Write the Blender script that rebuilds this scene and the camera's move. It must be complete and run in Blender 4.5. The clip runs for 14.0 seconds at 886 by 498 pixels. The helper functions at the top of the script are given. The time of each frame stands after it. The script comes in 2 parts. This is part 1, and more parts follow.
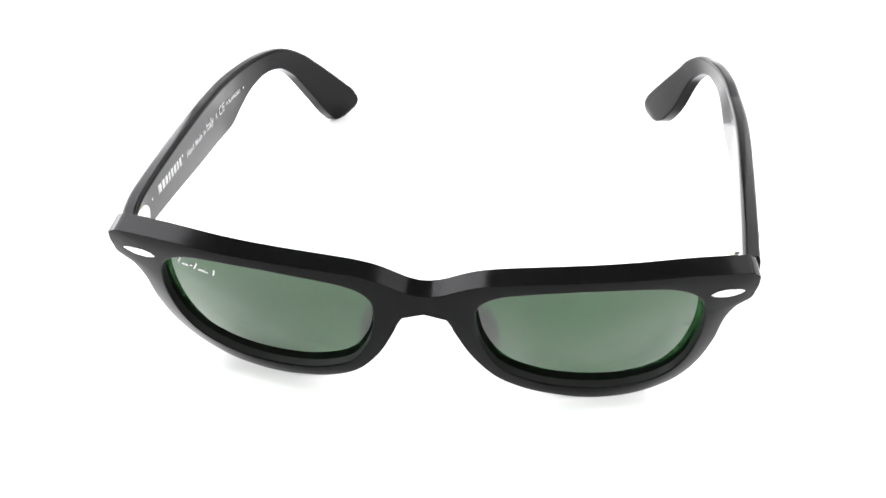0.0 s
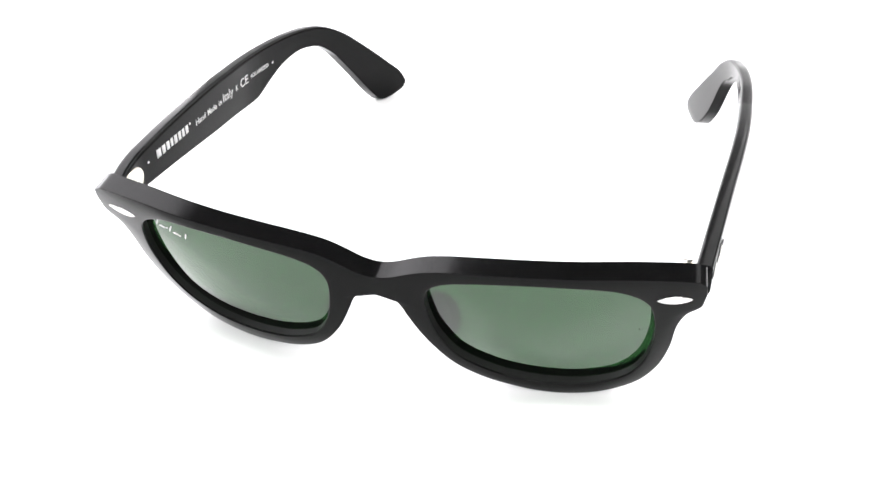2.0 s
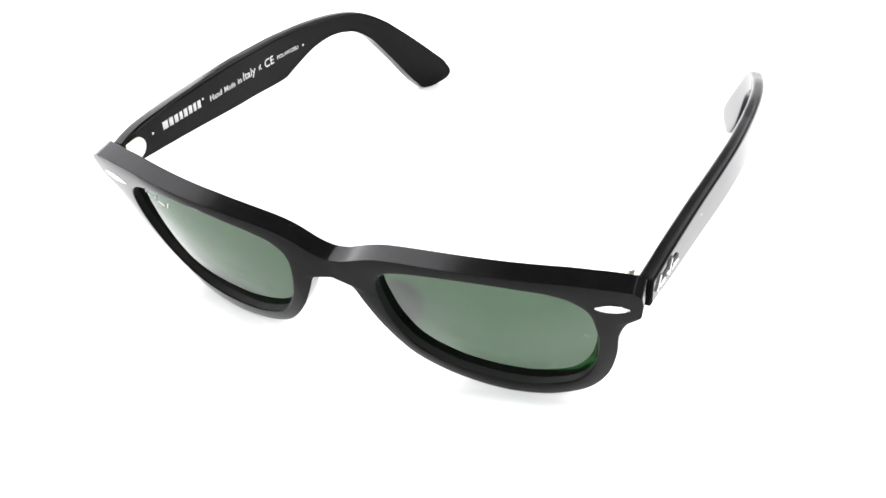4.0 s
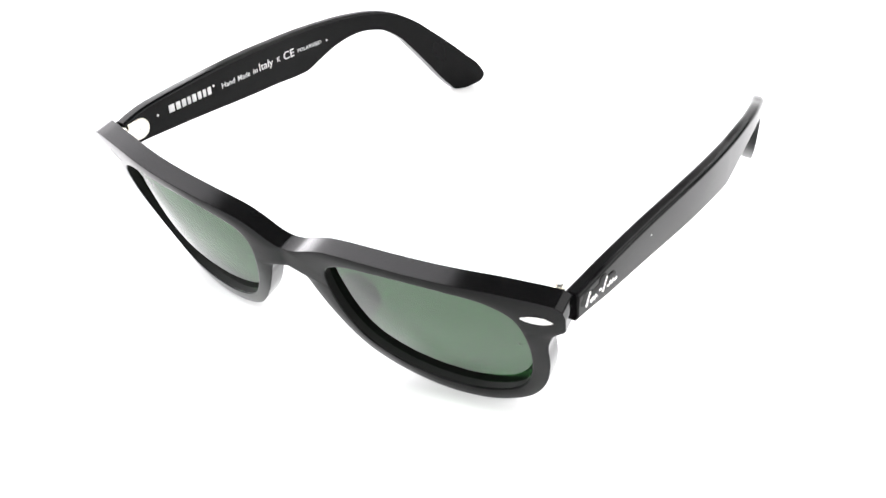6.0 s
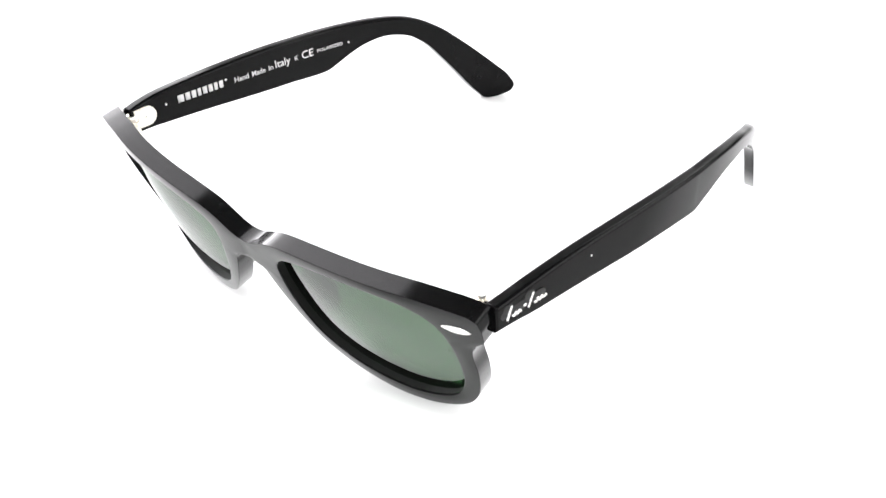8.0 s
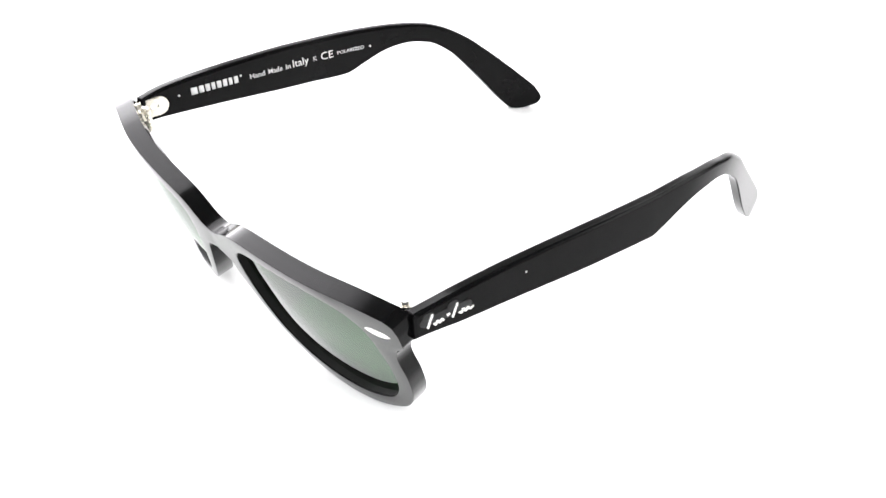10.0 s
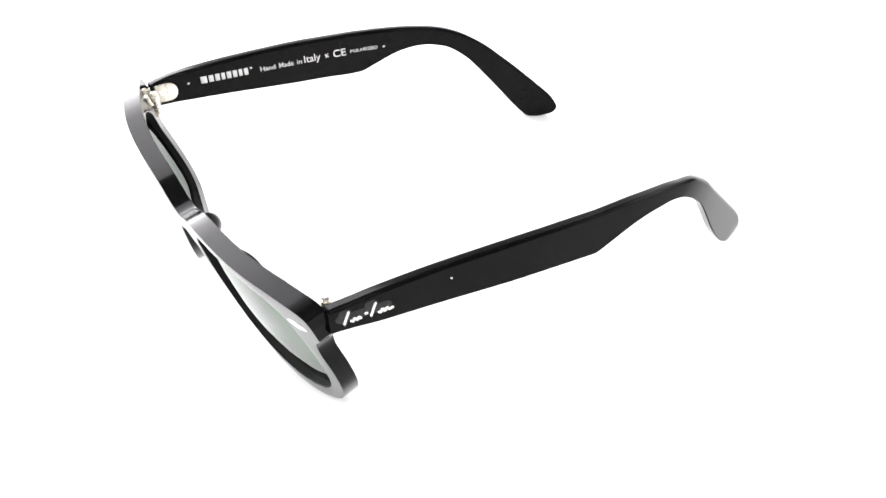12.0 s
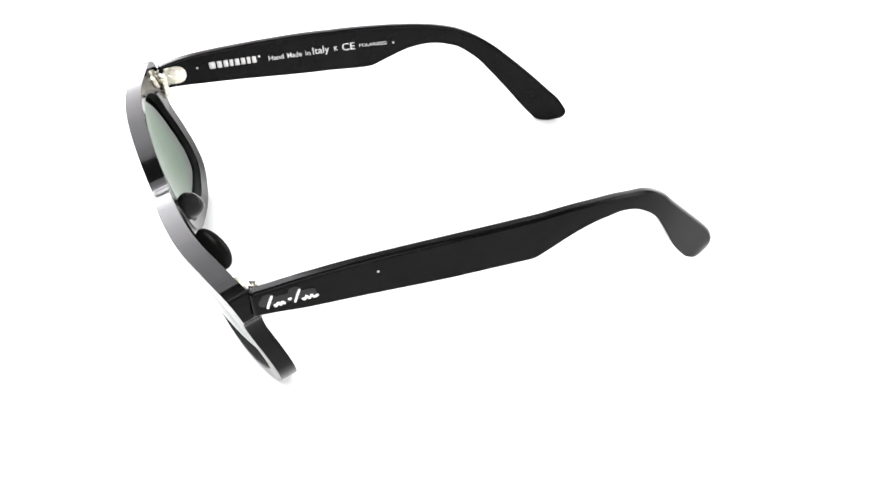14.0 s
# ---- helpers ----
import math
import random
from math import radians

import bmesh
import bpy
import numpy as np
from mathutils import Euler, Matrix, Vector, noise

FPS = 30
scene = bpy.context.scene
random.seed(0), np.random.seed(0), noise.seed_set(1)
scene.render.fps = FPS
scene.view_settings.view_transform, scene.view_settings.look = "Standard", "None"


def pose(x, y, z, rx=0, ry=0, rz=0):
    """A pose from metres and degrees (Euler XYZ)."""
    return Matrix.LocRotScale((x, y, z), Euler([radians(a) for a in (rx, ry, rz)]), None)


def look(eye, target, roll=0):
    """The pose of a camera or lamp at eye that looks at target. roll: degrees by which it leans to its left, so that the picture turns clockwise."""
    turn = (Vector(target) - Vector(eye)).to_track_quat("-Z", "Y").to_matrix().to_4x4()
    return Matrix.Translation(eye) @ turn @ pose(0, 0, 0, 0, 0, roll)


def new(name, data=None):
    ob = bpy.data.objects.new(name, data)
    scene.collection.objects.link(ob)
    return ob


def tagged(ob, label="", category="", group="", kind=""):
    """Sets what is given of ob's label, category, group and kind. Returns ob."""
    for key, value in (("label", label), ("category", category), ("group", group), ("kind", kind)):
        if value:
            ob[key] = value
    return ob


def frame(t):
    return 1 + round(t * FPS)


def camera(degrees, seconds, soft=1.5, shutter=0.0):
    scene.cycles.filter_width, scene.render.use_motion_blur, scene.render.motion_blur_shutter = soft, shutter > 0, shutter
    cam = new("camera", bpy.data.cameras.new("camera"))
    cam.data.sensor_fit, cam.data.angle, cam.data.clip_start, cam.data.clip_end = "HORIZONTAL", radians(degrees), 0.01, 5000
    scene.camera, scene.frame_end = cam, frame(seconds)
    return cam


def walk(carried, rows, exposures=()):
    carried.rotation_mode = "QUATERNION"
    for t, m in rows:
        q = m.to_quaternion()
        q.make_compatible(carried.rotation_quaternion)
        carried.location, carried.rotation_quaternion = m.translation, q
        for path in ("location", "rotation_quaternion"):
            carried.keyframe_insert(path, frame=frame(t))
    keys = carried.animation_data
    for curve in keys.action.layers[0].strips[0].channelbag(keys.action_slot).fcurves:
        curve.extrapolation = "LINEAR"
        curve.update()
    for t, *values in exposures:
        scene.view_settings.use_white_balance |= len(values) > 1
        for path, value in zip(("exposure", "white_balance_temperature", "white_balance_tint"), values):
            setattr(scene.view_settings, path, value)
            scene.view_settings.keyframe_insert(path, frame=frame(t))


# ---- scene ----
from mathutils import Quaternion

# The glasses turn steadily about an upright axis; the camera drifts a little.
TURN = [
    (0.0, 0.906),
    (0.5, -1.479),
    (1.0, -3.846),
    (1.5, -6.201),
    (2.0, -8.545),
    (2.5, -10.882),
    (3.0, -13.217),
    (5.5, -24.996),
    (6.0, -27.400),
    (6.5, -29.826),
    (7.0, -32.279),
    (7.5, -34.757),
    (8.0, -37.264),
    (10.5, -50.155),
    (11.0, -52.778),
    (11.5, -55.401),
    (12.0, -58.013),
    (12.5, -60.603),
    (13.0, -63.158),
    (13.5, -65.661),
    (14.0, -68.095)
]
CAM = [
    (0.0, -0.00018, -0.33074, 0.20032, 0.882667, 0.466054, 0.003899, 0.060640),
    (0.5, -0.00094, -0.33025, 0.20176, 0.884077, 0.463476, 0.006059, 0.059674),
    (1.0, -0.00107, -0.32990, 0.20327, 0.885363, 0.460978, 0.008641, 0.059638),
    (1.5, -0.00143, -0.32896, 0.20492, 0.886852, 0.458044, 0.010953, 0.059742),
    (2.0, -0.00167, -0.32847, 0.20620, 0.887875, 0.455945, 0.013102, 0.060176),
    (2.5, -0.00182, -0.32782, 0.20749, 0.888949, 0.453789, 0.015804, 0.059956),
    (3.0, -0.00163, -0.32687, 0.20906, 0.890033, 0.451469, 0.018299, 0.060680),
    (5.5, -0.00362, -0.32409, 0.21684, 0.893201, 0.445625, 0.025394, 0.054457),
    (6.0, -0.00397, -0.32383, 0.21846, 0.893445, 0.445270, 0.026052, 0.053023),
    (6.5, -0.00440, -0.32330, 0.21970, 0.893585, 0.445209, 0.027112, 0.050592),
    (7.0, -0.00427, -0.32277, 0.22084, 0.893590, 0.445324, 0.028657, 0.048610),
    (7.5, -0.00468, -0.32239, 0.22226, 0.893724, 0.445319, 0.029814, 0.045379),
    (8.0, -0.00472, -0.32194, 0.22331, 0.893555, 0.445808, 0.030891, 0.043144),
    (10.5, -0.00612, -0.32011, 0.22871, 0.893091, 0.447762, 0.035036, 0.025881),
    (11.0, -0.00611, -0.32002, 0.22973, 0.893013, 0.448099, 0.035194, 0.022280),
    (11.5, -0.00626, -0.31993, 0.23042, 0.892957, 0.448391, 0.035792, 0.017100),
    (12.0, -0.00681, -0.32013, 0.23157, 0.893010, 0.448508, 0.034737, 0.012937),
    (12.5, -0.00698, -0.32020, 0.23195, 0.892897, 0.448832, 0.035050, 0.007518),
    (13.0, -0.00670, -0.32034, 0.23220, 0.892644, 0.449390, 0.035001, 0.003269),
    (13.5, -0.00718, -0.32088, 0.23178, 0.892081, 0.450570, 0.034300, -0.001383),
    (14.0, -0.00690, -0.32139, 0.23120, 0.891489, 0.451740, 0.034014, -0.004680)
]
REST_AT = (0, 0, 0.001014, 0.6676, -2.2786, 0)
cam = camera(39.18, 14.0)
walk(cam, [(t, Matrix.LocRotScale((x, y, z), Quaternion((a, b, c, d)), None)) for t, x, y, z, a, b, c, d in CAM])

# ---- light: a white product studio ----
world = bpy.data.worlds.new("studio_air")
scene.world = world
world.use_nodes = True
world.node_tree.nodes["Background"].inputs[0].default_value = (1.0, 1.0, 1.0, 1)
world.node_tree.nodes["Background"].inputs[1].default_value = 0.16


def softbox(name, eye, target, width, height, watts, tint=(1, 1, 1)):
    lamp = bpy.data.lights.new(name, "AREA")
    lamp.shape, lamp.size, lamp.size_y, lamp.energy, lamp.color = "RECTANGLE", width, height, watts, tint
    ob = new(name, lamp)
    ob.matrix_world = look(eye, target)
    return ob


softbox("softbox_left", (-0.902, 0.703, 0.625), (0.0, 0.0, -0.06), 1.2, 1.3, 44, (0.985, 0.965, 1.0))
softbox("softbox_back", (0.70, 1.0, 1.03), (0, 0, 0.02), 1.2, 0.9, 13)
softbox("softbox_right", (1.3, 0.0, 0.6), (0, 0, 0.02), 0.9, 0.8, 11)
# unseen fill lamp, added to weaken the shadows under the rims
softbox("fill_front", (-0.1, -1.25, 1.35), (0, 0, 0.02), 1.9, 0.9, 30)

# ---- materials ----


def material(name):
    m = bpy.data.materials.new(name)
    m.use_nodes = True
    return m, m.node_tree.nodes, m.node_tree.links, m.node_tree.nodes["Principled BSDF"]


def noise_tex(nodes, links, scale, detail=4.0, rough=0.55):
    co = nodes.new("ShaderNodeTexCoord")
    n = nodes.new("ShaderNodeTexNoise")
    n.inputs["Scale"].default_value, n.inputs["Detail"].default_value, n.inputs["Roughness"].default_value = scale, detail, rough
    links.new(co.outputs["Object"], n.inputs["Vector"])
    return n


def ranged(nodes, links, src, lo, hi, a=0.3, b=0.7):
    r = nodes.new("ShaderNodeMapRange")
    r.inputs["From Min"].default_value, r.inputs["From Max"].default_value = a, b
    r.inputs["To Min"].default_value, r.inputs["To Max"].default_value = lo, hi
    links.new(src, r.inputs["Value"])
    return r.outputs["Result"]


def slant_gloss(nodes, links, b, stops):
    """Gloss tuned by viewing slant: weakest at a middling slant, strongest when grazing."""
    slant = nodes.new("ShaderNodeLayerWeight")
    slant.inputs["Blend"].default_value = 0.5
    ramp = nodes.new("ShaderNodeValToRGB")
    while len(ramp.color_ramp.elements) < len(stops):
        ramp.color_ramp.elements.new(0.5)
    for e, (at, v) in zip(ramp.color_ramp.elements, stops):
        e.position, e.color = at, (v, v, v, 1)
    links.new(slant.outputs["Facing"], ramp.inputs["Fac"])
    links.new(ramp.outputs["Color"], b.inputs["Specular IOR Level"])


def acetate(name, colour, rough_lo, rough_hi, ior):
    """Polished black plastic with faint handling marks."""
    m, nodes, links, b = material(name)
    big, fine = noise_tex(nodes, links, 70, 5), noise_tex(nodes, links, 2500, 2)
    links.new(ranged(nodes, links, big.outputs["Fac"], rough_lo, rough_hi), b.inputs["Roughness"])
    ramp = nodes.new("ShaderNodeMixRGB")
    ramp.inputs[1].default_value = (*colour, 1)
    ramp.inputs[2].default_value = (*[c * 1.6 for c in colour], 1)
    links.new(ranged(nodes, links, big.outputs["Fac"], 0, 1), ramp.inputs[0])
    links.new(ramp.outputs[0], b.inputs["Base Color"])
    bump = nodes.new("ShaderNodeBump")
    bump.inputs["Strength"].default_value, bump.inputs["Distance"].default_value = 0.04, 0.0002
    links.new(fine.outputs["Fac"], bump.inputs["Height"])
    links.new(bump.outputs["Normal"], b.inputs["Normal"])
    b.inputs["IOR"].default_value = ior
    slant_gloss(nodes, links, b, ((0.0, 0.09), (0.2, 0.1), (0.33, 0.09), (0.42, 0.075), (0.5, 0.07), (0.58, 0.17), (0.66, 0.46), (0.77, 0.9)))
    return m


def metal(name, colour, rough):
    m, nodes, links, b = material(name)
    n = noise_tex(nodes, links, 900, 3)
    links.new(ranged(nodes, links, n.outputs["Fac"], rough * 0.7, rough * 1.4), b.inputs["Roughness"])
    b.inputs["Base Color"].default_value, b.inputs["Metallic"].default_value = (*colour, 1), 1.0
    return m


def print_ink(name, colour):
    m, nodes, links, b = material(name)
    n = noise_tex(nodes, links, 4000, 2)
    mix = nodes.new("ShaderNodeMixRGB")
    mix.inputs[1].default_value = (*colour, 1)
    mix.inputs[2].default_value = (*[c * 0.8 for c in colour], 1)
    links.new(n.outputs["Fac"], mix.inputs[0])
    links.new(mix.outputs[0], b.inputs["Base Color"])
    b.inputs["Roughness"].default_value = 0.6
    return m


def lens_glass(name, gloss):
    """Green tinted glass; light is tinted at both faces."""
    m, nodes, links, b = material(name)
    n = noise_tex(nodes, links, 60, 3)
    tint = nodes.new("ShaderNodeMixRGB")
    tint.inputs[1].default_value, tint.inputs[2].default_value = (*LENS_TINT, 1), (*[c * 0.97 for c in LENS_TINT], 1)
    links.new(n.outputs["Fac"], tint.inputs[0])
    links.new(tint.outputs[0], b.inputs["Base Color"])
    b.inputs["Transmission Weight"].default_value, b.inputs["Roughness"].default_value, b.inputs["IOR"].default_value = 1.0, 0.0, 1.7
    slant_gloss(nodes, links, b, gloss)
    return m


def paper_white(name, value, scale):
    m, nodes, links, b = material(name)
    n = noise_tex(nodes, links, scale, 6)
    mix = nodes.new("ShaderNodeMixRGB")
    mix.inputs[1].default_value, mix.inputs[2].default_value = (value, value, value, 1), (value * 0.97, value * 0.97, value * 0.965, 1)
    links.new(n.outputs["Fac"], mix.inputs[0])
    links.new(mix.outputs[0], b.inputs["Base Color"])
    b.inputs["Roughness"].default_value = 0.75
    b.inputs["Specular IOR Level"].default_value = 0.2
    return m


LENS_TINT = (0.016, 0.058, 0.018)
BLACK = acetate("black_acetate", (0.002, 0.002, 0.0021), 0.09, 0.16, 1.5)
CUT = print_ink("unpolished_cut_acetate", (0.004, 0.004, 0.004))
CUT.node_tree.nodes["Principled BSDF"].inputs["Specular IOR Level"].default_value = 0.12
PAD = acetate("black_pad_acetate", (0.004, 0.004, 0.004), 0.12, 0.2, 1.5)
SILVER = metal("polished_nickel", (0.9, 0.88, 0.85), 0.3)
HINGE = metal("pale_nickel", (0.8, 0.76, 0.66), 0.3)
ETCH = print_ink("faint_etching", (0.16, 0.2, 0.16))
BACKING = print_ink("matt_black_backing", (0.003, 0.003, 0.003))
INK = print_ink("white_print", (0.68, 0.68, 0.68))
GLASS = lens_glass("green_lens_glass", ((0.0, 0.08), (0.35, 0.03), (0.48, 0.025), (0.55, 0.15), (0.6, 0.52), (0.66, 1.0), (0.8, 1.0)))
# same tint for the back face, gloss raised at a slant for greyer reflections
GLASS_BACK = lens_glass("lens_back_glass", ((0.0, 0.05), (0.40, 0.05), (0.48, 0.6), (0.54, 1.0)))
WHITE = paper_white("white_sweep", 0.86, 9)
WALL = paper_white("grey_enclosure", 0.3, 3)


# ---- mesh helpers ----
MM = 0.001
AXIS = Vector((0.0207, 0.1035, 0))      # the turning axis in the plan of the glasses


def part(name, bm, mat, parent, label="", smooth=True):
    me = bpy.data.meshes.new(name)
    bmesh.ops.recalc_face_normals(bm, faces=bm.faces)
    for f in bm.faces:
        f.smooth = smooth
    bm.to_mesh(me)
    bm.free()
    me.materials.append(mat)
    ob = new(name, me)
    ob.parent = parent
    return tagged(ob, label)


def even_shading(ob):
    """Let the large faces set the normals, so that flats stay flat beside their rounded edges."""
    ob.modifiers.new("even_normals", "WEIGHTED_NORMAL").weight = 80
    return ob


def spline(pts, steps, closed=False):
    """Catmull-Rom through the points."""
    n, out = len(pts), []
    for i in range(n if closed else n - 1):
        p = [Vector(pts[(i + k) % n] if closed else pts[min(max(i + k, 0), n - 1)]) for k in (-1, 0, 1, 2)]
        for s in range(steps):
            u = s / steps
            out.append(0.5 * (2 * p[1] + (p[2] - p[0]) * u + (2 * p[0] - 5 * p[1] + 4 * p[2] - p[3]) * u * u + (3 * p[1] - p[0] - 3 * p[2] + p[3]) * u ** 3))
    if not closed:
        out.append(Vector(pts[-1]))
    return out


def soften(bm, width, degrees=45, segments=3):
    """Round the edges of a solid that are sharper than the angle."""
    bm.normal_update()
    bmesh.ops.recalc_face_normals(bm, faces=bm.faces)
    edges = [e for e in bm.edges if len(e.link_faces) == 2 and e.calc_face_angle(0) > radians(degrees)]
    bmesh.ops.bevel(bm, geom=edges, offset=width, segments=segments, profile=0.5, affect="EDGES", clamp_overlap=True)


def slab(outline, thick, place, bevel=0.0):
    """A plate: a closed 2D outline in mm given thickness in mm; place maps (a, b, depth) to the world."""
    bm = bmesh.new()
    rings = [[bm.verts.new(place(a, b, d)) for a, b in outline] for d in (0, thick)]
    bm.faces.new(rings[0])
    bm.faces.new(rings[1][::-1])
    n = len(outline)
    for i in range(n):
        bm.faces.new((rings[0][i], rings[0][(i + 1) % n], rings[1][(i + 1) % n], rings[1][i]))
    if bevel:
        soften(bm, bevel * MM, 50, 2)
    return bm


def tube(radius, z0, z1, segs=20, bevel=0.15):
    bm = bmesh.new()
    bmesh.ops.create_cone(bm, cap_ends=True, segments=segs, radius1=radius * MM, radius2=radius * MM, depth=(z1 - z0) * MM)
    bmesh.ops.translate(bm, verts=bm.verts, vec=(0, 0, (z0 + z1) / 2 * MM))
    if bevel:
        soften(bm, bevel * MM, 60, 2)
    return bm


def stadium(length, height, n=10):
    """Round-ended outline, centred."""
    r = height / 2
    out = []
    for side in (1, -1):
        for i in range(n + 1):
            a = -math.pi / 2 + math.pi * i / n
            out.append((side * (length / 2 - r + r * math.cos(a)), side * r * math.sin(a)))
    return out


# ---- setting ----
def ground_sweep():
    """One white sheet: flat under the glasses, rising far behind into a back wall."""
    bm = bmesh.new()
    prof = [(-1.6, 0.0), (-0.8, 0.0), (0.0, 0.0), (0.5, 0.0), (0.9, 0.0)]
    for i in range(1, 13):
        a = math.pi / 2 * i / 12
        prof.append((0.9 + 0.6 * math.sin(a), 0.6 - 0.6 * math.cos(a)))
    prof.append((1.5, 2.0))
    cols = [[bm.verts.new((x, y, z)) for y, z in prof] for x in (-1.6, -0.8, 0, 0.8, 1.6)]
    for a, b in zip(cols, cols[1:]):
        for i in range(len(prof) - 1):
            bm.faces.new((a[i], b[i], b[i + 1], a[i + 1]))
    return tagged(part("ground", bm, WHITE, None), "seamless white studio sheet under the sunglasses", "backdrop", kind="structure")


def enclosing_panel(name, lo, hi, label):
    bm = bmesh.new()
    bmesh.ops.create_cube(bm, size=1)
    for v in bm.verts:
        v.co = Vector([l + (c + 0.5) * (h - l) for c, l, h in zip(v.co, lo, hi)])
    return tagged(part(name, bm, WALL, None, smooth=False), label, "wall", kind="structure")


ground_sweep()
# unseen grey box, added to block the world light and fill reflections
enclosing_panel("panel_south", (-1.7, -1.75, -0.02), (1.7, -1.65, 2.1), "unseen grey panel behind the camera, added to enclose the light")
enclosing_panel("panel_west", (-1.8, -1.65, -0.02), (-1.7, 1.6, 2.1), "unseen grey side panel, added to enclose the light")
enclosing_panel("panel_east", (1.7, -1.65, -0.02), (1.8, 1.6, 2.1), "unseen grey side panel, added to enclose the light")
enclosing_panel("panel_north", (-1.7, 1.6, -0.02), (1.7, 1.7, 2.1), "unseen grey panel behind the sheet, added to enclose the light")
enclosing_panel("panel_top", (-1.8, -1.75, 2.1), (1.8, 1.7, 2.2), "unseen grey panel overhead, added to enclose the light")


# ---- the sunglasses ----
LEAN = 0.214
TILT = math.atan(LEAN)


def on_front(x, z, depth):
    """A place on the wrapped, leaning front: x across, z up at the face, depth behind it (mm)."""
    low, w, ends = 38 - z, x / 70, max(0.0, abs(x) - 55)
    y = -7.42 + 2.40 * w ** 2 - 0.96 * w ** 3 + 8.02 * w ** 4 - 0.0069 * ends ** 2 + 0.0122 * x
    y += low * (0.1956 + 0.00184 * low + 0.1593 * w ** 2 - 0.00143 * x + 0.000014 * x * abs(x) + math.tanh(x / 8) * (0.0738 - 0.00079 * low))
    up = z - 0.00835 * x - 0.00084 * x * low + 1.343 * w ** 2
    across = x - 0.55 + 0.01167 * abs(x) - depth * 0.129 * w - 0.005 * max(0.0, -x - 58) ** 2
    return Vector((across, y + depth * math.cos(TILT), up + depth * math.sin(TILT))) * MM - AXIS


OUTER = [(0, 37.3), (2.0, 37.45), (4.2, 38.1), (7.0, 39.4), (10.3, 40.8), (14.2, 41.85), (21.2, 42.75), (35.1, 43.75), (54, 44.55), (67, 43.95)]
CORNER = [(71.0, 43.4), (72.8, 41.9), (73.0, 39.0), (72.3, 34.8)]
LOWER = [(71.6, 33.9), (70.1, 33.1), (68.5, 31.0), (67.1, 26.8), (66.1, 19.2), (63.5, 10.8), (58.7, 4.5), (50.9, 1.25), (43.2, 0.45), (37.2, 0.85), (30.9, 2.2), (23.6, 4.5), (16.5, 8.9), (10.9, 16.5), (7.2, 24.5), (5.85, 28.2), (4.3, 30.5), (2.0, 31.2), (0, 31.35)]
OPENING = [(11.6, 32.5), (13.2, 36.0), (17.1, 38.2), (24, 39.6), (35, 40.8), (45, 41.1), (52.9, 40.5), (58.2, 38.4), (61.3, 34.8), (62.4, 28.8), (62.3, 21.6), (60.4, 13.2), (56.2, 7.5), (48.5, 4.9), (40.9, 4.6), (33.3, 5.4), (25.7, 7.4), (18.0, 11.9), (13.7, 19.1), (11.9, 26.4)]
MID = Vector((37, 23))


def reach(loop, angle):
    """How far a ray from the lens's middle runs to a closed outline."""
    d = Vector((math.cos(angle), math.sin(angle)))
    best = 0
    for a, b in zip(loop, loop[1:] + loop[:1]):
        e, w = b - a, a - MID
        den = d.x * e.y - d.y * e.x
        if abs(den) < 1e-9:
            continue
        t, s = (w.x * e.y - w.y * e.x) / den, (w.x * d.y - w.y * d.x) / den
        if -1e-6 <= s <= 1 + 1e-6 and t > best:
            best = t
    return best


def half_outline():
    top = spline(OUTER, 6)
    low = spline(LOWER, 6)
    return top + [Vector(p) for p in CORNER] + low


HALF = half_outline()
OPEN_LOOP = spline(OPENING, 6, True)


def sweep_angles(count):
    keys = [math.atan2(p[1] - MID.y, p[0] - MID.x) for p in [OUTER[0], LOWER[-1]] + CORNER]
    even = [-math.pi + 2 * math.pi * i / count for i in range(count)]
    even = [a for a in even if min(abs(a - k) for k in keys) > 0.012]
    beside = [k + d for k in keys[2:] for d in (-0.014, 0.014) if min(abs(k + d - q) for q in keys if q != k) > 0.018]
    even = [a for a in even if not beside or min(abs(a - k) for k in beside) > 0.006]
    return sorted(even + keys + beside)


def front_thickness(x, z):
    return 5.1 + 0.007 * x - 0.8 * max(0.0, min(1.0, (36 - z) / 8)) * max(0.0, min(1.0, (x - 45) / 12))


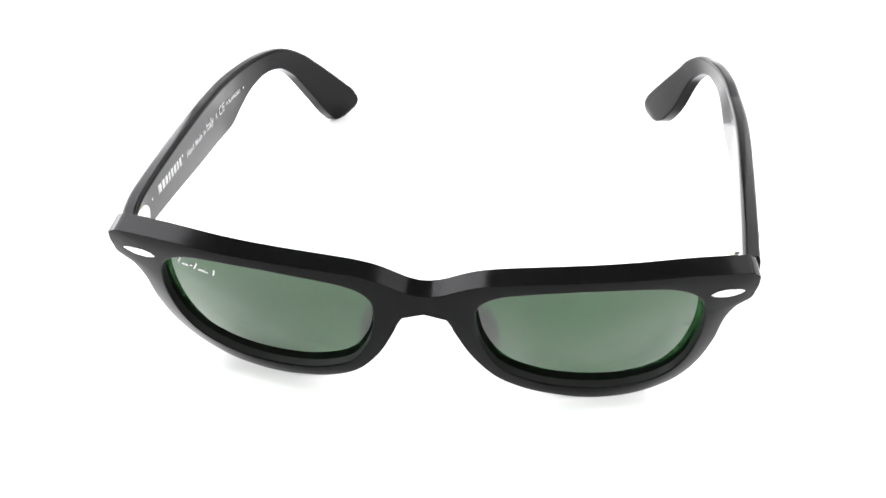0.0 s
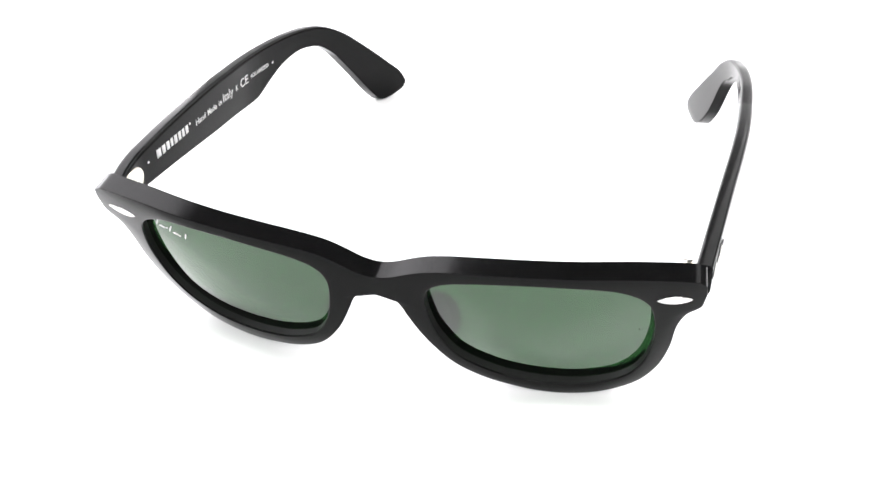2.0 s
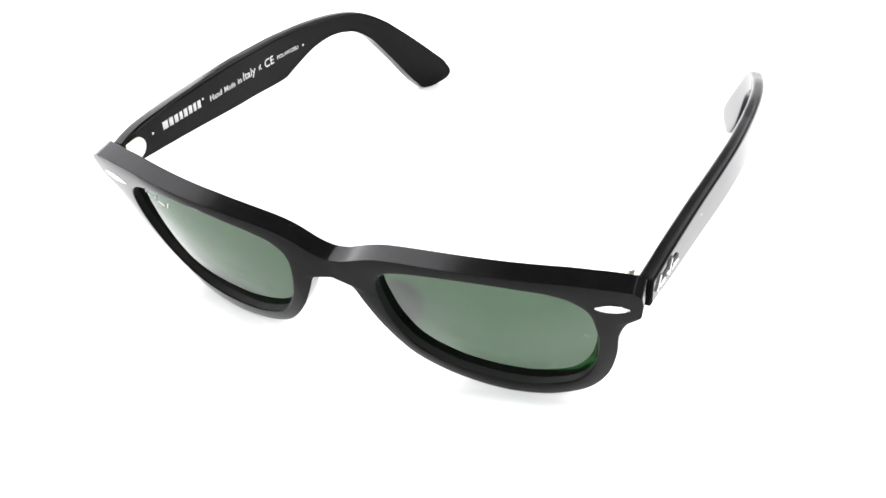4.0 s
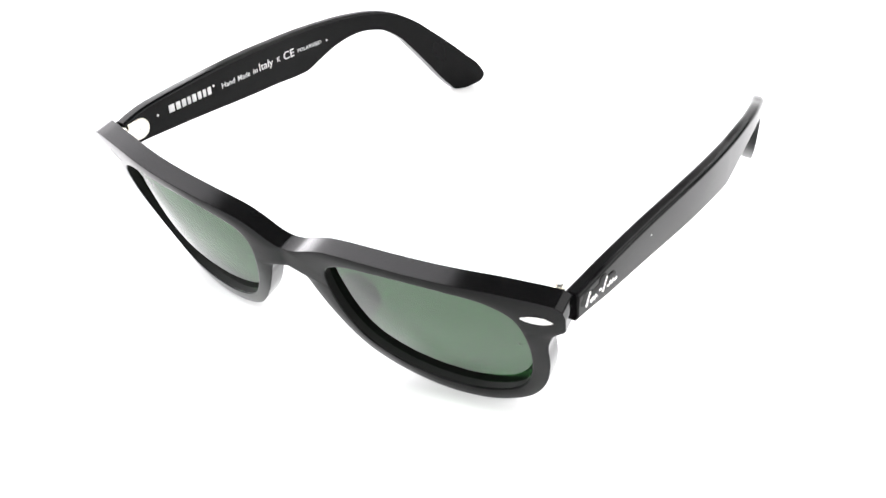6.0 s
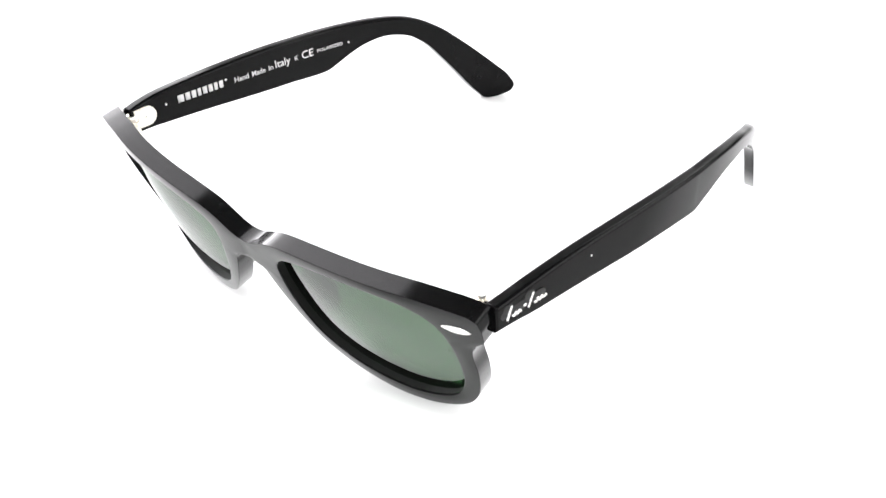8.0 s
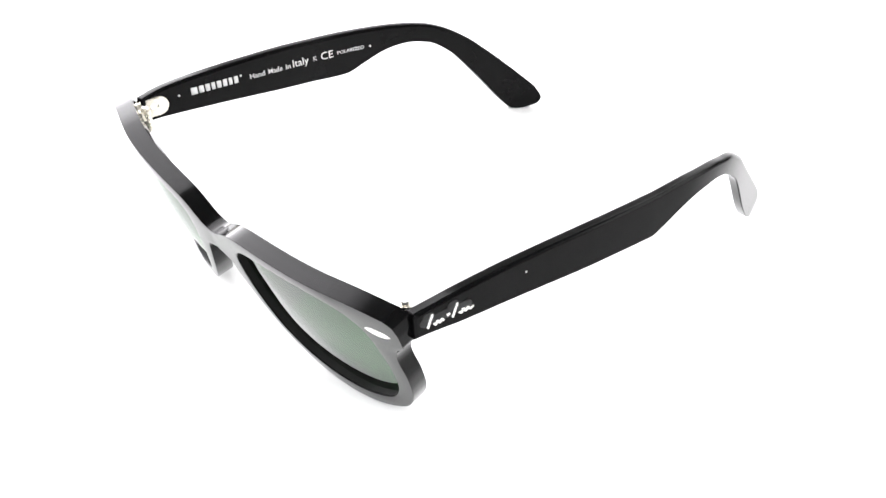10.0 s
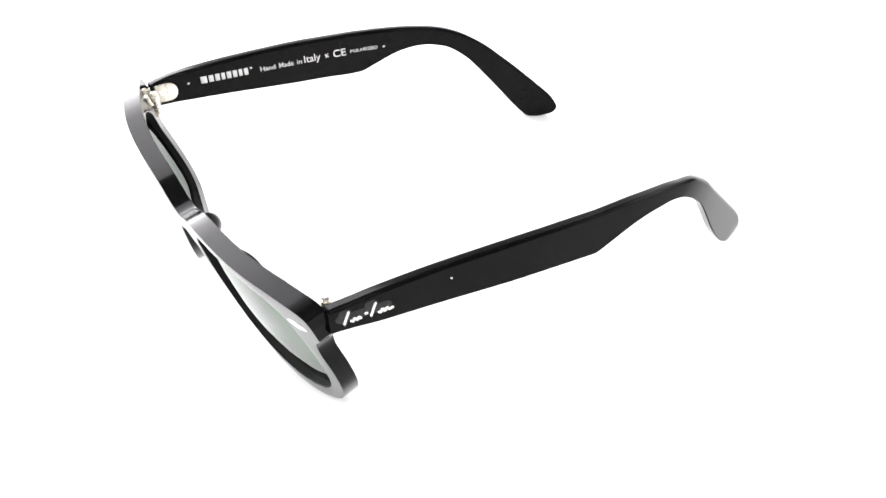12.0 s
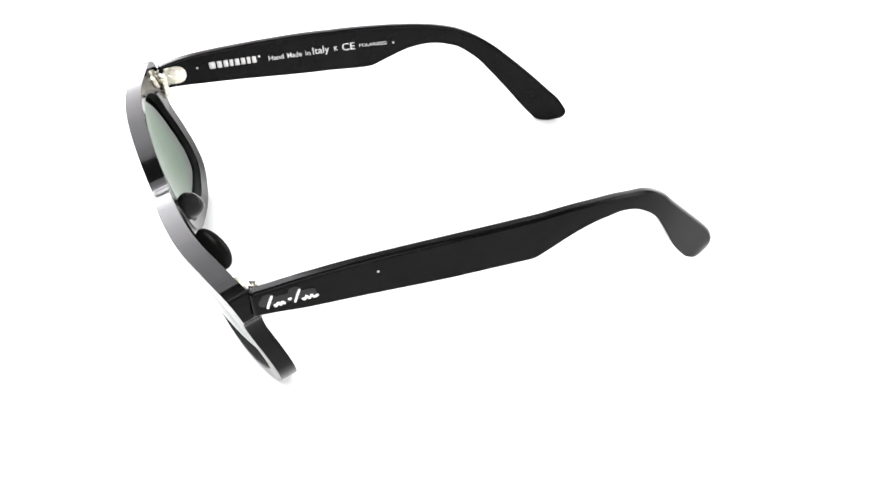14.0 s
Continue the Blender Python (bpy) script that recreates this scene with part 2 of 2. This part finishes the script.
def front_frame(parent):
    """Both rims, bridge and end pieces in one polished piece."""
    bm = bmesh.new()
    angles = sweep_angles(180)
    rings = (0.0, 0.12, 0.35, 0.65, 0.88, 1.0)
    rim = bm.verts.layers.int.new("outer_rim")
    for side in (1, -1):
        grid = []
        for a in angles:
            d = Vector((math.cos(a), math.sin(a)))
            r0, r1 = reach(OPEN_LOOP, a), reach(HALF, a)
            line = []
            for depth in (0, 1):
                for k in (rings if depth == 0 else rings[::-1]):
                    p = MID + d * (r0 + (r1 - r0) * k)
                    if k == 1.0 and p.x < 0.03:
                        p.x = 0.0
                    crown = -0.12 * math.sin(math.pi * k) * min(1.0, (r1 - r0) / 5) if depth == 0 else 0
                    v = bm.verts.new(on_front(side * p.x, p.y, crown + depth * front_thickness(p.x, p.y)))
                    v[rim] = int(k == 1.0)
                    line.append(v)
            grid.append((line, r1, d))
        m, n = 2 * len(rings), len(grid)
        for i in range(n):
            a, b = grid[i][0], grid[(i + 1) % n][0]
            for k in range(m):
                k2 = (k + 1) % m
                if k == len(rings) - 1:
                    xa = (MID + grid[i][2] * grid[i][1]).x
                    xb = (MID + grid[(i + 1) % n][2] * grid[(i + 1) % n][1]).x
                    if xa < 0.05 and xb < 0.05:
                        continue            # the two halves meet here
                bm.faces.new((a[k], b[k], b[k2], a[k2])).material_index = int(k == m - 1)
    bmesh.ops.remove_doubles(bm, verts=bm.verts, dist=0.00002)
    bm.normal_update()
    bmesh.ops.recalc_face_normals(bm, faces=bm.faces)
    sharp = [e for e in bm.edges if len(e.link_faces) == 2 and e.calc_face_angle(0) > radians(50)]
    outer = [e for e in sharp if e.verts[0][rim] and e.verts[1][rim]]
    bmesh.ops.bevel(bm, geom=outer, offset=1.0 * MM, segments=4, profile=0.5, affect="EDGES", clamp_overlap=True)
    soften(bm, 0.9 * MM, 50, 4)
    ob = part("front_frame", bm, BLACK, parent, "glossy black acetate front with two rims and a bridge")
    ob.data.materials.append(CUT)
    return even_shading(ob)


def lens(parent, side):
    bm = bmesh.new()
    angles = [2 * math.pi * i / 96 for i in range(96)]
    ks = (1.06, 0.98, 0.9, 0.75, 0.55, 0.3)
    shells = []
    for back in (0, 1):
        rows = []
        for k in ks:
            row = []
            for a in angles:
                p = MID + Vector((math.cos(a), math.sin(a))) * reach(OPEN_LOOP, a) * k
                row.append(bm.verts.new(on_front(side * p.x, p.y, 2.3 - 1.9 * (1 - min(k, 1) ** 2) + 0.8 * back)))
            rows.append(row)
        tip = bm.verts.new(on_front(side * MID.x, MID.y, 0.4 + 0.8 * back))
        for r, q in zip(rows, rows[1:]):
            for i in range(96):
                bm.faces.new((r[i], r[(i + 1) % 96], q[(i + 1) % 96], q[i])).material_index = back
        for i in range(96):
            bm.faces.new((rows[-1][i], rows[-1][(i + 1) % 96], tip)).material_index = back
        shells.append(rows[0])
    for i in range(96):
        bm.faces.new((shells[0][i], shells[0][(i + 1) % 96], shells[1][(i + 1) % 96], shells[1][i]))
    ob = part("lens", bm, GLASS, parent, "dark green tinted polarised glass lens")
    ob.data.materials.append(GLASS_BACK)
    ob.visible_shadow = False
    return ob


def lens_depth(x, z):
    v = Vector((abs(x), z)) - MID
    k = v.length / reach(OPEN_LOOP, math.atan2(v.y, v.x))
    return 2.3 - 1.9 * (1 - k * k)


def ribbon(path, width, thick, place):
    """A round-ended stroke along a path in mm; place maps (a, b, depth) to the world."""
    pts = spline(path, 4)
    left, right = [], []
    for i, p in enumerate(pts):
        d = (pts[min(i + 1, len(pts) - 1)] - pts[max(i - 1, 0)]).normalized()
        n, w = Vector((-d.y, d.x)), width / 2 * (0.55 if i in (0, len(pts) - 1) else 1.0)
        left.append(tuple(p + n * w))
        right.append(tuple(p - n * w))
    bm = bmesh.new()
    rows = [[bm.verts.new(place(a, b, d)) for (a, b) in row] for d in (0, thick) for row in (left, right)]
    for a, b in ((0, 1), (3, 2), (1, 3), (2, 0)):
        for i in range(len(pts) - 1):
            bm.faces.new((rows[a][i], rows[a][i + 1], rows[b][i + 1], rows[b][i]))
    for i in (0, -1):
        bm.faces.new((rows[0][i], rows[1][i], rows[3][i], rows[2][i]))
    return bm


# the maker's sign as plain strokes: two tall bars, a dash and two ripples (mm, from its lower start)
SIGN = [[(0.9, 0.0), (1.8, 1.9), (2.9, 3.9)],
        [(2.9, 0.9), (3.6, 0.4), (4.2, 1.2), (4.9, 0.4), (5.5, 1.2), (6.2, 0.4)],
        [(7.2, 1.6), (8.3, 1.7)],
        [(9.0, 0.1), (9.9, 2.1), (11.0, 4.1)],
        [(11.2, 1.0), (11.9, 0.5), (12.6, 1.4), (13.3, 0.5), (14.0, 1.4), (14.7, 0.6), (16.0, 1.0)]]


def lens_marks(lens_ob):
    """Plain white strokes where the lens carries its small maker's mark."""
    for path in SIGN + [[(18.3, 0.2), (19.2, 3.6)]]:
        def place(a, b, depth):
            x, z = -58.6 + 0.52 * a, 34.9 + 0.56 * b - 0.03 * a
            return on_front(x, z, lens_depth(x, z) - 0.03 - depth)
        part("mark_stroke", ribbon(path, 0.75, 0.03, place), INK, lens_ob, "white printed mark on the lens")


def lens_etching(lens_ob):
    """A tiny faint mark etched near the outer edge of the other lens."""
    for x, z, h in ((59.3, 24.6, 1.1), (60.0, 24.4, 0.9)):
        def place(a, b, depth):
            return on_front(x + b, z + a, lens_depth(x + b, z + a) - 0.02 - depth)
        part("etched_stroke", slab(stadium(h, 0.22, 4), 0.02, place), ETCH, lens_ob, "faint etched stroke")


def front_rivet(parent, side):
    """A slim pointed silver inlay, slightly domed."""
    bm = bmesh.new()
    n, rows = 32, []
    for k, h in ((1.0, 0.15), (1.0, -0.12), (0.8, -0.3), (0.45, -0.42)):
        row = []
        for i in range(n):
            a = 2 * math.pi * i / n
            u = 3.75 * math.copysign(abs(math.cos(a)) ** 1.0, math.cos(a)) * k
            w = 1.3 * math.copysign(abs(math.sin(a)) ** 1.45, math.sin(a)) * k
            row.append(bm.verts.new(on_front(side * (66.4 + u), 37.45 + w + 0.02 * u, h)))
        rows.append(row)
    tip = bm.verts.new(on_front(side * 66.4, 37.45, -0.46))
    for r, q in zip(rows, rows[1:]):
        for i in range(n):
            bm.faces.new((r[i], r[(i + 1) % n], q[(i + 1) % n], q[i]))
    for i in range(n):
        bm.faces.new((rows[-1][i], rows[-1][(i + 1) % n], tip))
    bm.faces.new(rows[0][::-1])
    return part("rivet", bm, SILVER, parent, "polished silver spindle-shaped inlay")


def nose_pad(parent, side):
    """A moulded pad behind the inner rim, flaring backwards."""
    bm = bmesh.new()
    bmesh.ops.create_uvsphere(bm, u_segments=28, v_segments=16, radius=1.0)
    for v in bm.verts:
        c = v.co.copy()
        z = 19.6 + 6.2 * c.z
        x = 11.2 + 2.2 * c.x - 0.42 * (z - 23.5) + 1.6 * (c.y * 0.5 + 0.5)
        v.co = on_front(side * x, z, 7.2 + 4.3 * c.y * (1 - 0.15 * c.z))
    return part("nose_pad", bm, PAD, parent, "smooth black moulded nose pad")


STATIONS = [((1.6, 43.6), (1.4, 36.3)),
            ((7, 44.4), (6.5, 35.78)),
            ((15, 45.05), (14, 34.98)),
            ((30, 45.15), (29, 33.38)),
            ((50, 44.5), (48.5, 30.98)),
            ((62, 43.5), (60, 29.8)),
            ((70, 42.8), (68, 28.6)),
            ((75, 42.35), (73.2, 28.1)),
            ((77, 42.15), (75.5, 28.4)),
            ((81, 41.8), (80, 30.0)),
            ((87, 41.2), (86.5, 32.3)),
            ((93, 40.5), (92.5, 33.4)),
            ((99.8, 39.35), (97, 33.4)),
            ((105.2, 37.8), (100.5, 32.7)),
            ((110.6, 35.1), (105, 31.0)),
            ((116.6, 30.7), (110.3, 26.6)),
            ((120.9, 26.55), (113.8, 22.2)),
            ((125.1, 22.3), (117.1, 17.6)),
            ((129.5, 17.5), (120.4, 12.8)),
            ((133, 13.5), (123.1, 8.7)),
            ((136, 10.0), (125.2, 5.7)),
            ((137.7, 6.9), (127.0, 3.4)),
            ((138.3, 4.8), (128.6, 1.7)),
            ((137.3, 2.8), (131.5, 1.2)),
            ((135.0, 1.7), (133.2, 1.25))]


# the other arm is bent a little differently by wear
STATIONS_WORN = [((0.6, 43.1), (0.4, 36.4)),
                 ((7, 43.4), (6.5, 35.9)),
                 ((15, 43.9), (14, 35.0)),
                 ((30, 44.2), (29, 34.0)),
                 ((50, 43.8), (48.7, 32.5)),
                 ((62, 43.3), (60.3, 31.8)),
                 ((70, 42.8), (68.5, 31.1)),
                 ((75, 42.4), (73.4, 30.6)),
                 ((77, 42.25), (75.2, 30.7)),
                 ((81, 42.1), (79.3, 31.9)),
                 ((87, 41.8), (85.9, 33.9)),
                 ((93.1, 41.1), (92.2, 35.0)),
                 ((100, 40.0), (97.2, 35.1)),
                 ((105.5, 38.5), (101.2, 34.9)),
                 ((111.5, 36.5), (106.4, 33.2)),
                 ((117.7, 31.9), (112.2, 28.6)),
                 ((121.6, 27.2), (115.6, 23.6)),
                 ((129.6, 17.7), (120.8, 13.1)),
                 ((135.9, 10.1), (125.5, 6.4)),
                 ((137.7, 7.0), (127.7, 4.5)),
                 ((138.1, 4.8), (129.6, 3.1)),
                 ((137.0, 3.0), (131.9, 2.3)),
                 ((134.9, 2.0), (133.6, 1.8))]
BEND_WORN = [(-8, 2.4), (0, 1.8), (30, -0.5), (60, -2.6), (80, -2.6), (95, -1.5), (108, 1.3), (118, 5.2), (128, 9.9), (141, 15.4), (150, 18.0)]


def inward(s, side):
    """How far the arm bends towards the head at s (mm)."""
    if side < 0:
        return 0.0042 * max(0.0, s - 65) ** 2 + 1.5 * max(0.0, 1 - s / 12) ** 2
    k = BEND_WORN
    i = max(i for i in range(1, len(k) - 2) if k[i][0] <= s or i == 1)
    (s0, a0), (s1, a1), (s2, a2), (s3, a3) = k[i - 1:i + 3]
    u, m1, m2 = (s - s1) / (s2 - s1), (a2 - a0) / (s2 - s0) * (s2 - s1), (a3 - a1) / (s3 - s1) * (s2 - s1)
    return a1 + m1 * u + (3 * (a2 - a1) - 2 * m1 - m2) * u ** 2 + (2 * (a1 - a2) + m1 + m2) * u ** 3


def half_thick(s):
    return 1.9 - 0.3 * max(0.0, min(1.0, (s - 100) / 25))


def temple_mesh(side):
    """Swept side arm: a rounded bar that is deep at the hinge and drops behind the ear."""
    stations = STATIONS if side < 0 else STATIONS_WORN
    tops, lows = spline([a for a, b in stations], 4), spline([(b[0], b[1] - (0.45 * max(0.0, min(1.0, (76 - b[0]) / 12)) if side < 0 else 0.0)) for a, b in stations], 4)
    bm = bmesh.new()
    rings = []
    total = len(tops) - 1
    for i, (p, q) in enumerate(zip(tops, lows)):
        h, ht = (p - q).length / 2, 2.0 - 0.35 * min(1, i / total * 2) + 0.25 * max(0, i / total - 0.6)
        end = max(0.0, (i - (total - 12)) / 12)
        ht *= math.sqrt(max(0.08, 1 - end ** 2))
        r_top, r_low = min(1.1, h * 0.9, ht * 0.75), min(0.45 + 0.6 * end, h * 0.9, ht * 0.75)
        mid, up = (p + q) / 2, (p - q).normalized()
        ring = []
        for sx, sz, a0, r in ((1, 1, 0, r_top), (-1, 1, 90, r_top), (-1, -1, 180, r_low), (1, -1, 270, r_low)):
            cx, cz = sx * (ht - r), sz * (h - r)
            for k in range(5):
                a = radians(a0 + 90 * k / 4)
                x, w = cx + r * math.cos(a), cz + r * math.sin(a)
                s, z = mid + up * w
                ring.append(bm.verts.new(Vector((side * (2.0 - half_thick(s) + x - inward(s, side)), s, z)) * MM))
        rings.append(ring)
    n = len(rings[0])
    for a, b in zip(rings, rings[1:]):
        for i in range(n):
            bm.faces.new((a[i], a[(i + 1) % n], b[(i + 1) % n], b[i]))
    bm.faces.new(rings[0][::-1])
    bm.faces.new(rings[-1])
    return bm


def flat_text(words, size):
    """Letter shapes of the built-in font as a thin solid; left end of the base line at the origin."""
    curve = bpy.data.curves.new("letters", "FONT")
    curve.body, curve.size, curve.extrude = words, size, 0.00002
    curve.offset = 0.003 * size
    curve.resolution_u = 3
    ob = new("letters", curve)
    bpy.context.view_layer.update()
    me = bpy.data.meshes.new_from_object(ob.evaluated_get(bpy.context.evaluated_depsgraph_get()))
    bpy.data.objects.remove(ob)
    bpy.data.curves.remove(curve)
    return me


def left_lettering(temple):
    slope = -0.066
    base = lambda s: 39.25 + slope * (s - 18)

    def put(words, s0, s1, cap, drop=0.0):
        me = flat_text(words, cap / 0.69 * MM)
        xs = [v.co.x for v in me.vertices]
        k = (s1 - s0) * MM / (max(xs) - min(xs))
        x0 = min(xs)
        for v in me.vertices:
            s = s0 + (v.co.x - x0) * k / MM
            z = base(s) + drop + v.co.y / MM
            v.co = Vector((inner_offset(s) + 0.03 + v.co.z / MM, s, z)) * MM
        me.materials.clear()
        me.materials.append(INK)
        ob = new("lettering", me)
        ob.parent = temple
        tagged(ob, "small white printed lettering")

    def bar(s0, s1, z0, z1, name="name_bar"):
        def place(a, b, d):
            s = (s0 + s1) / 2 + a
            return Vector((inner_offset(s) + 0.02 + d, s, base(s) + (z0 + z1) / 2 + b)) * MM
        part(name, slab(stadium(s1 - s0, z1 - z0, 5) if name == "print_dot" else [(-(s1 - s0) / 2, -(z1 - z0) / 2), ((s1 - s0) / 2, -(z1 - z0) / 2), ((s1 - s0) / 2, (z1 - z0) / 2), (-(s1 - s0) / 2, (z1 - z0) / 2)], 0.03, place), INK, temple, "white printed mark")

    bar(13.9, 14.7, 0.6, 1.4, "print_dot")
    s = 18.4
    for wide in (2.7, 2.2, 2.1, 1.8, 2.1, 2.0, 1.8, 2.0):     # eight plain blocks for the model name
        bar(s, s + wide - 0.6, 0.0, 2.4)
        s += wide
    bar(s + 0.1, s + 0.9, 1.7, 2.5, "print_dot")
    put("Hand", 38.7, 43.9, 1.75)
    put("Made", 45.2, 50.2, 1.75)
    put("in", 51.5, 53.2, 1.75)
    put("Italy", 54.1, 59.9, 2.5)
    put("K", 61.7, 63.0, 1.6, 0.2)
    put("CE", 64.5, 69.0, 2.6, -0.2)
    put("POLARIZED", 70.6, 80.3, 1.15, 0.3)
    bar(82.1, 82.8, 0.4, 1.1, "print_dot")


def inner_offset(s):
    """How far the inner face of the left arm lies from its own middle line at s (mm)."""
    return 2 * half_thick(s) - 2.0 + inward(s, -1)


def outer_logo(temple):
    """The raised silver maker's sign, drawn as plain strokes of its size over thin matt black plates."""
    for s0, s1, z, high in ((2.6, 19.2, 40.0, 2.9), (3.6, 7.4, 41.4, 2.7), (11.4, 15.2, 41.8, 2.7)):
        def bed(a, b, depth):
            u = (s0 + s1) / 2 + a
            return Vector((2.0 - 0.1 + depth - inward(u, 1), 2.4 + 0.88 * (u - 3.0), 39.9 + 0.85 * (z + b - 40.0) - 0.02 * u)) * MM
        part("sign_backing", slab(stadium(s1 - s0, high, 6), 0.2 + 0.02 * s0 / 10, bed, 0.06), BACKING, temple, "thin matt black plate behind the sign")
    for path in SIGN:
        def place(a, b, depth):
            u, z = 3.2 + 0.86 * a, 38.0 + 0.92 * b - 0.035 * a
            return Vector((2.0 - 0.1 + depth - inward(u, 1), u, z)) * MM
        part("sign_stroke", ribbon(path, 0.72, 0.45, place), SILVER, temple, "raised polished silver stroke")


def hinge_leaf(temple, side):
    """A round-ended plate on the inner face with two pins."""
    def place(a, b, depth):
        return Vector((-side * (2.0 - 0.05 + depth), 5.0 + a, 39.9 + b - 0.04 * a)) * MM
    leaf = part("hinge_plate", slab(stadium(10.8, 6.2, 8), 0.75, place, 0.2), HINGE, temple, "pale nickel hinge plate")
    for s in (4.6, 7.2):
        bm = bmesh.new()
        bmesh.ops.create_uvsphere(bm, u_segments=16, v_segments=8, radius=0.55 * MM)
        for v in bm.verts:
            v.co = Vector((v.co.x * 0.5 - side * 2.72 * MM, v.co.y + s * MM, v.co.z + 39.9 * MM))
        part("pin", bm, SILVER, temple, "small silver hinge pin")


def temple(parent, side):
    ob = even_shading(part("temple", temple_mesh(side), BLACK, parent, "glossy black acetate side arm with a drooping tip"))
    ob.location = Vector((side * 72.0, 6.3, 0)) * MM - AXIS
    if side < 0:
        ob.matrix_basis = Matrix.Translation(ob.location) @ pose(0, 0, 0, 0, 0, -4.2)
        left_lettering(ob)
    else:
        pivot = Matrix.Translation((0, 0, 0.040))
        ob.matrix_basis = Matrix.Translation(ob.location) @ pivot @ pose(0.0013, -0.0006, 0.0006, 1.03, 0, 0.7) @ pivot.inverted()
        outer_logo(ob)

        def place(a, b, d):
            return Vector((2.02 + d - inward(32.8 + a, 1), 32.8 + a, 40.3 + b)) * MM
        part("print_dot", slab(stadium(0.6, 0.6, 5), 0.02, place), INK, ob, "tiny white dot on the arm")
    hinge_leaf(ob, side)
    return ob


def hinge(parent, side):
    """Interlocking knuckles on a screw, held by a leaf on the back of the front."""
    def place(a, b, depth):
        return on_front(side * (65.6 + a), 39.2 + b, 5.6 + depth)
    leaf = part("hinge", slab(stadium(6.0, 6.6, 6), 0.8, place, 0.15), HINGE, parent, "pale nickel five-knuckle hinge")
    at = Vector((side * 67.9, 8.2, 0 if side > 0 else -2.6)) * MM - AXIS
    for i in range(5):
        bm = tube(1.45, 36.2 + 1.45 * i, 36.2 + 1.45 * i + 1.3)
        bmesh.ops.translate(bm, verts=bm.verts, vec=at)
        part("knuckle", bm, HINGE, leaf)
    bm = tube(1.05, 43.4, 44.6, 20, 0.2)
    bmesh.ops.translate(bm, verts=bm.verts, vec=at)
    part("screw", bm, SILVER, leaf, "small silver hinge screw")


def sunglasses():
    thing = tagged(new("sunglasses"), "glossy black sunglasses with green lenses, arms open, on a white sheet", "sunglasses")
    front = front_frame(thing)
    for side in (-1, 1):
        front_rivet(front, side)
        glass = lens(thing, side)
        if side < 0:
            lens_marks(glass)
        else:
            lens_etching(glass)
        nose_pad(thing, side)
        temple(thing, side)
        hinge(thing, side)
    return thing


GLASSES = sunglasses()
# how the glasses rest: on both rims and the tip of one arm
REST = pose(*REST_AT)


def motions():
    walk(GLASSES, [(t, pose(0, 0, 0, 0, 0, a) @ REST) for t, a in TURN])


motions()
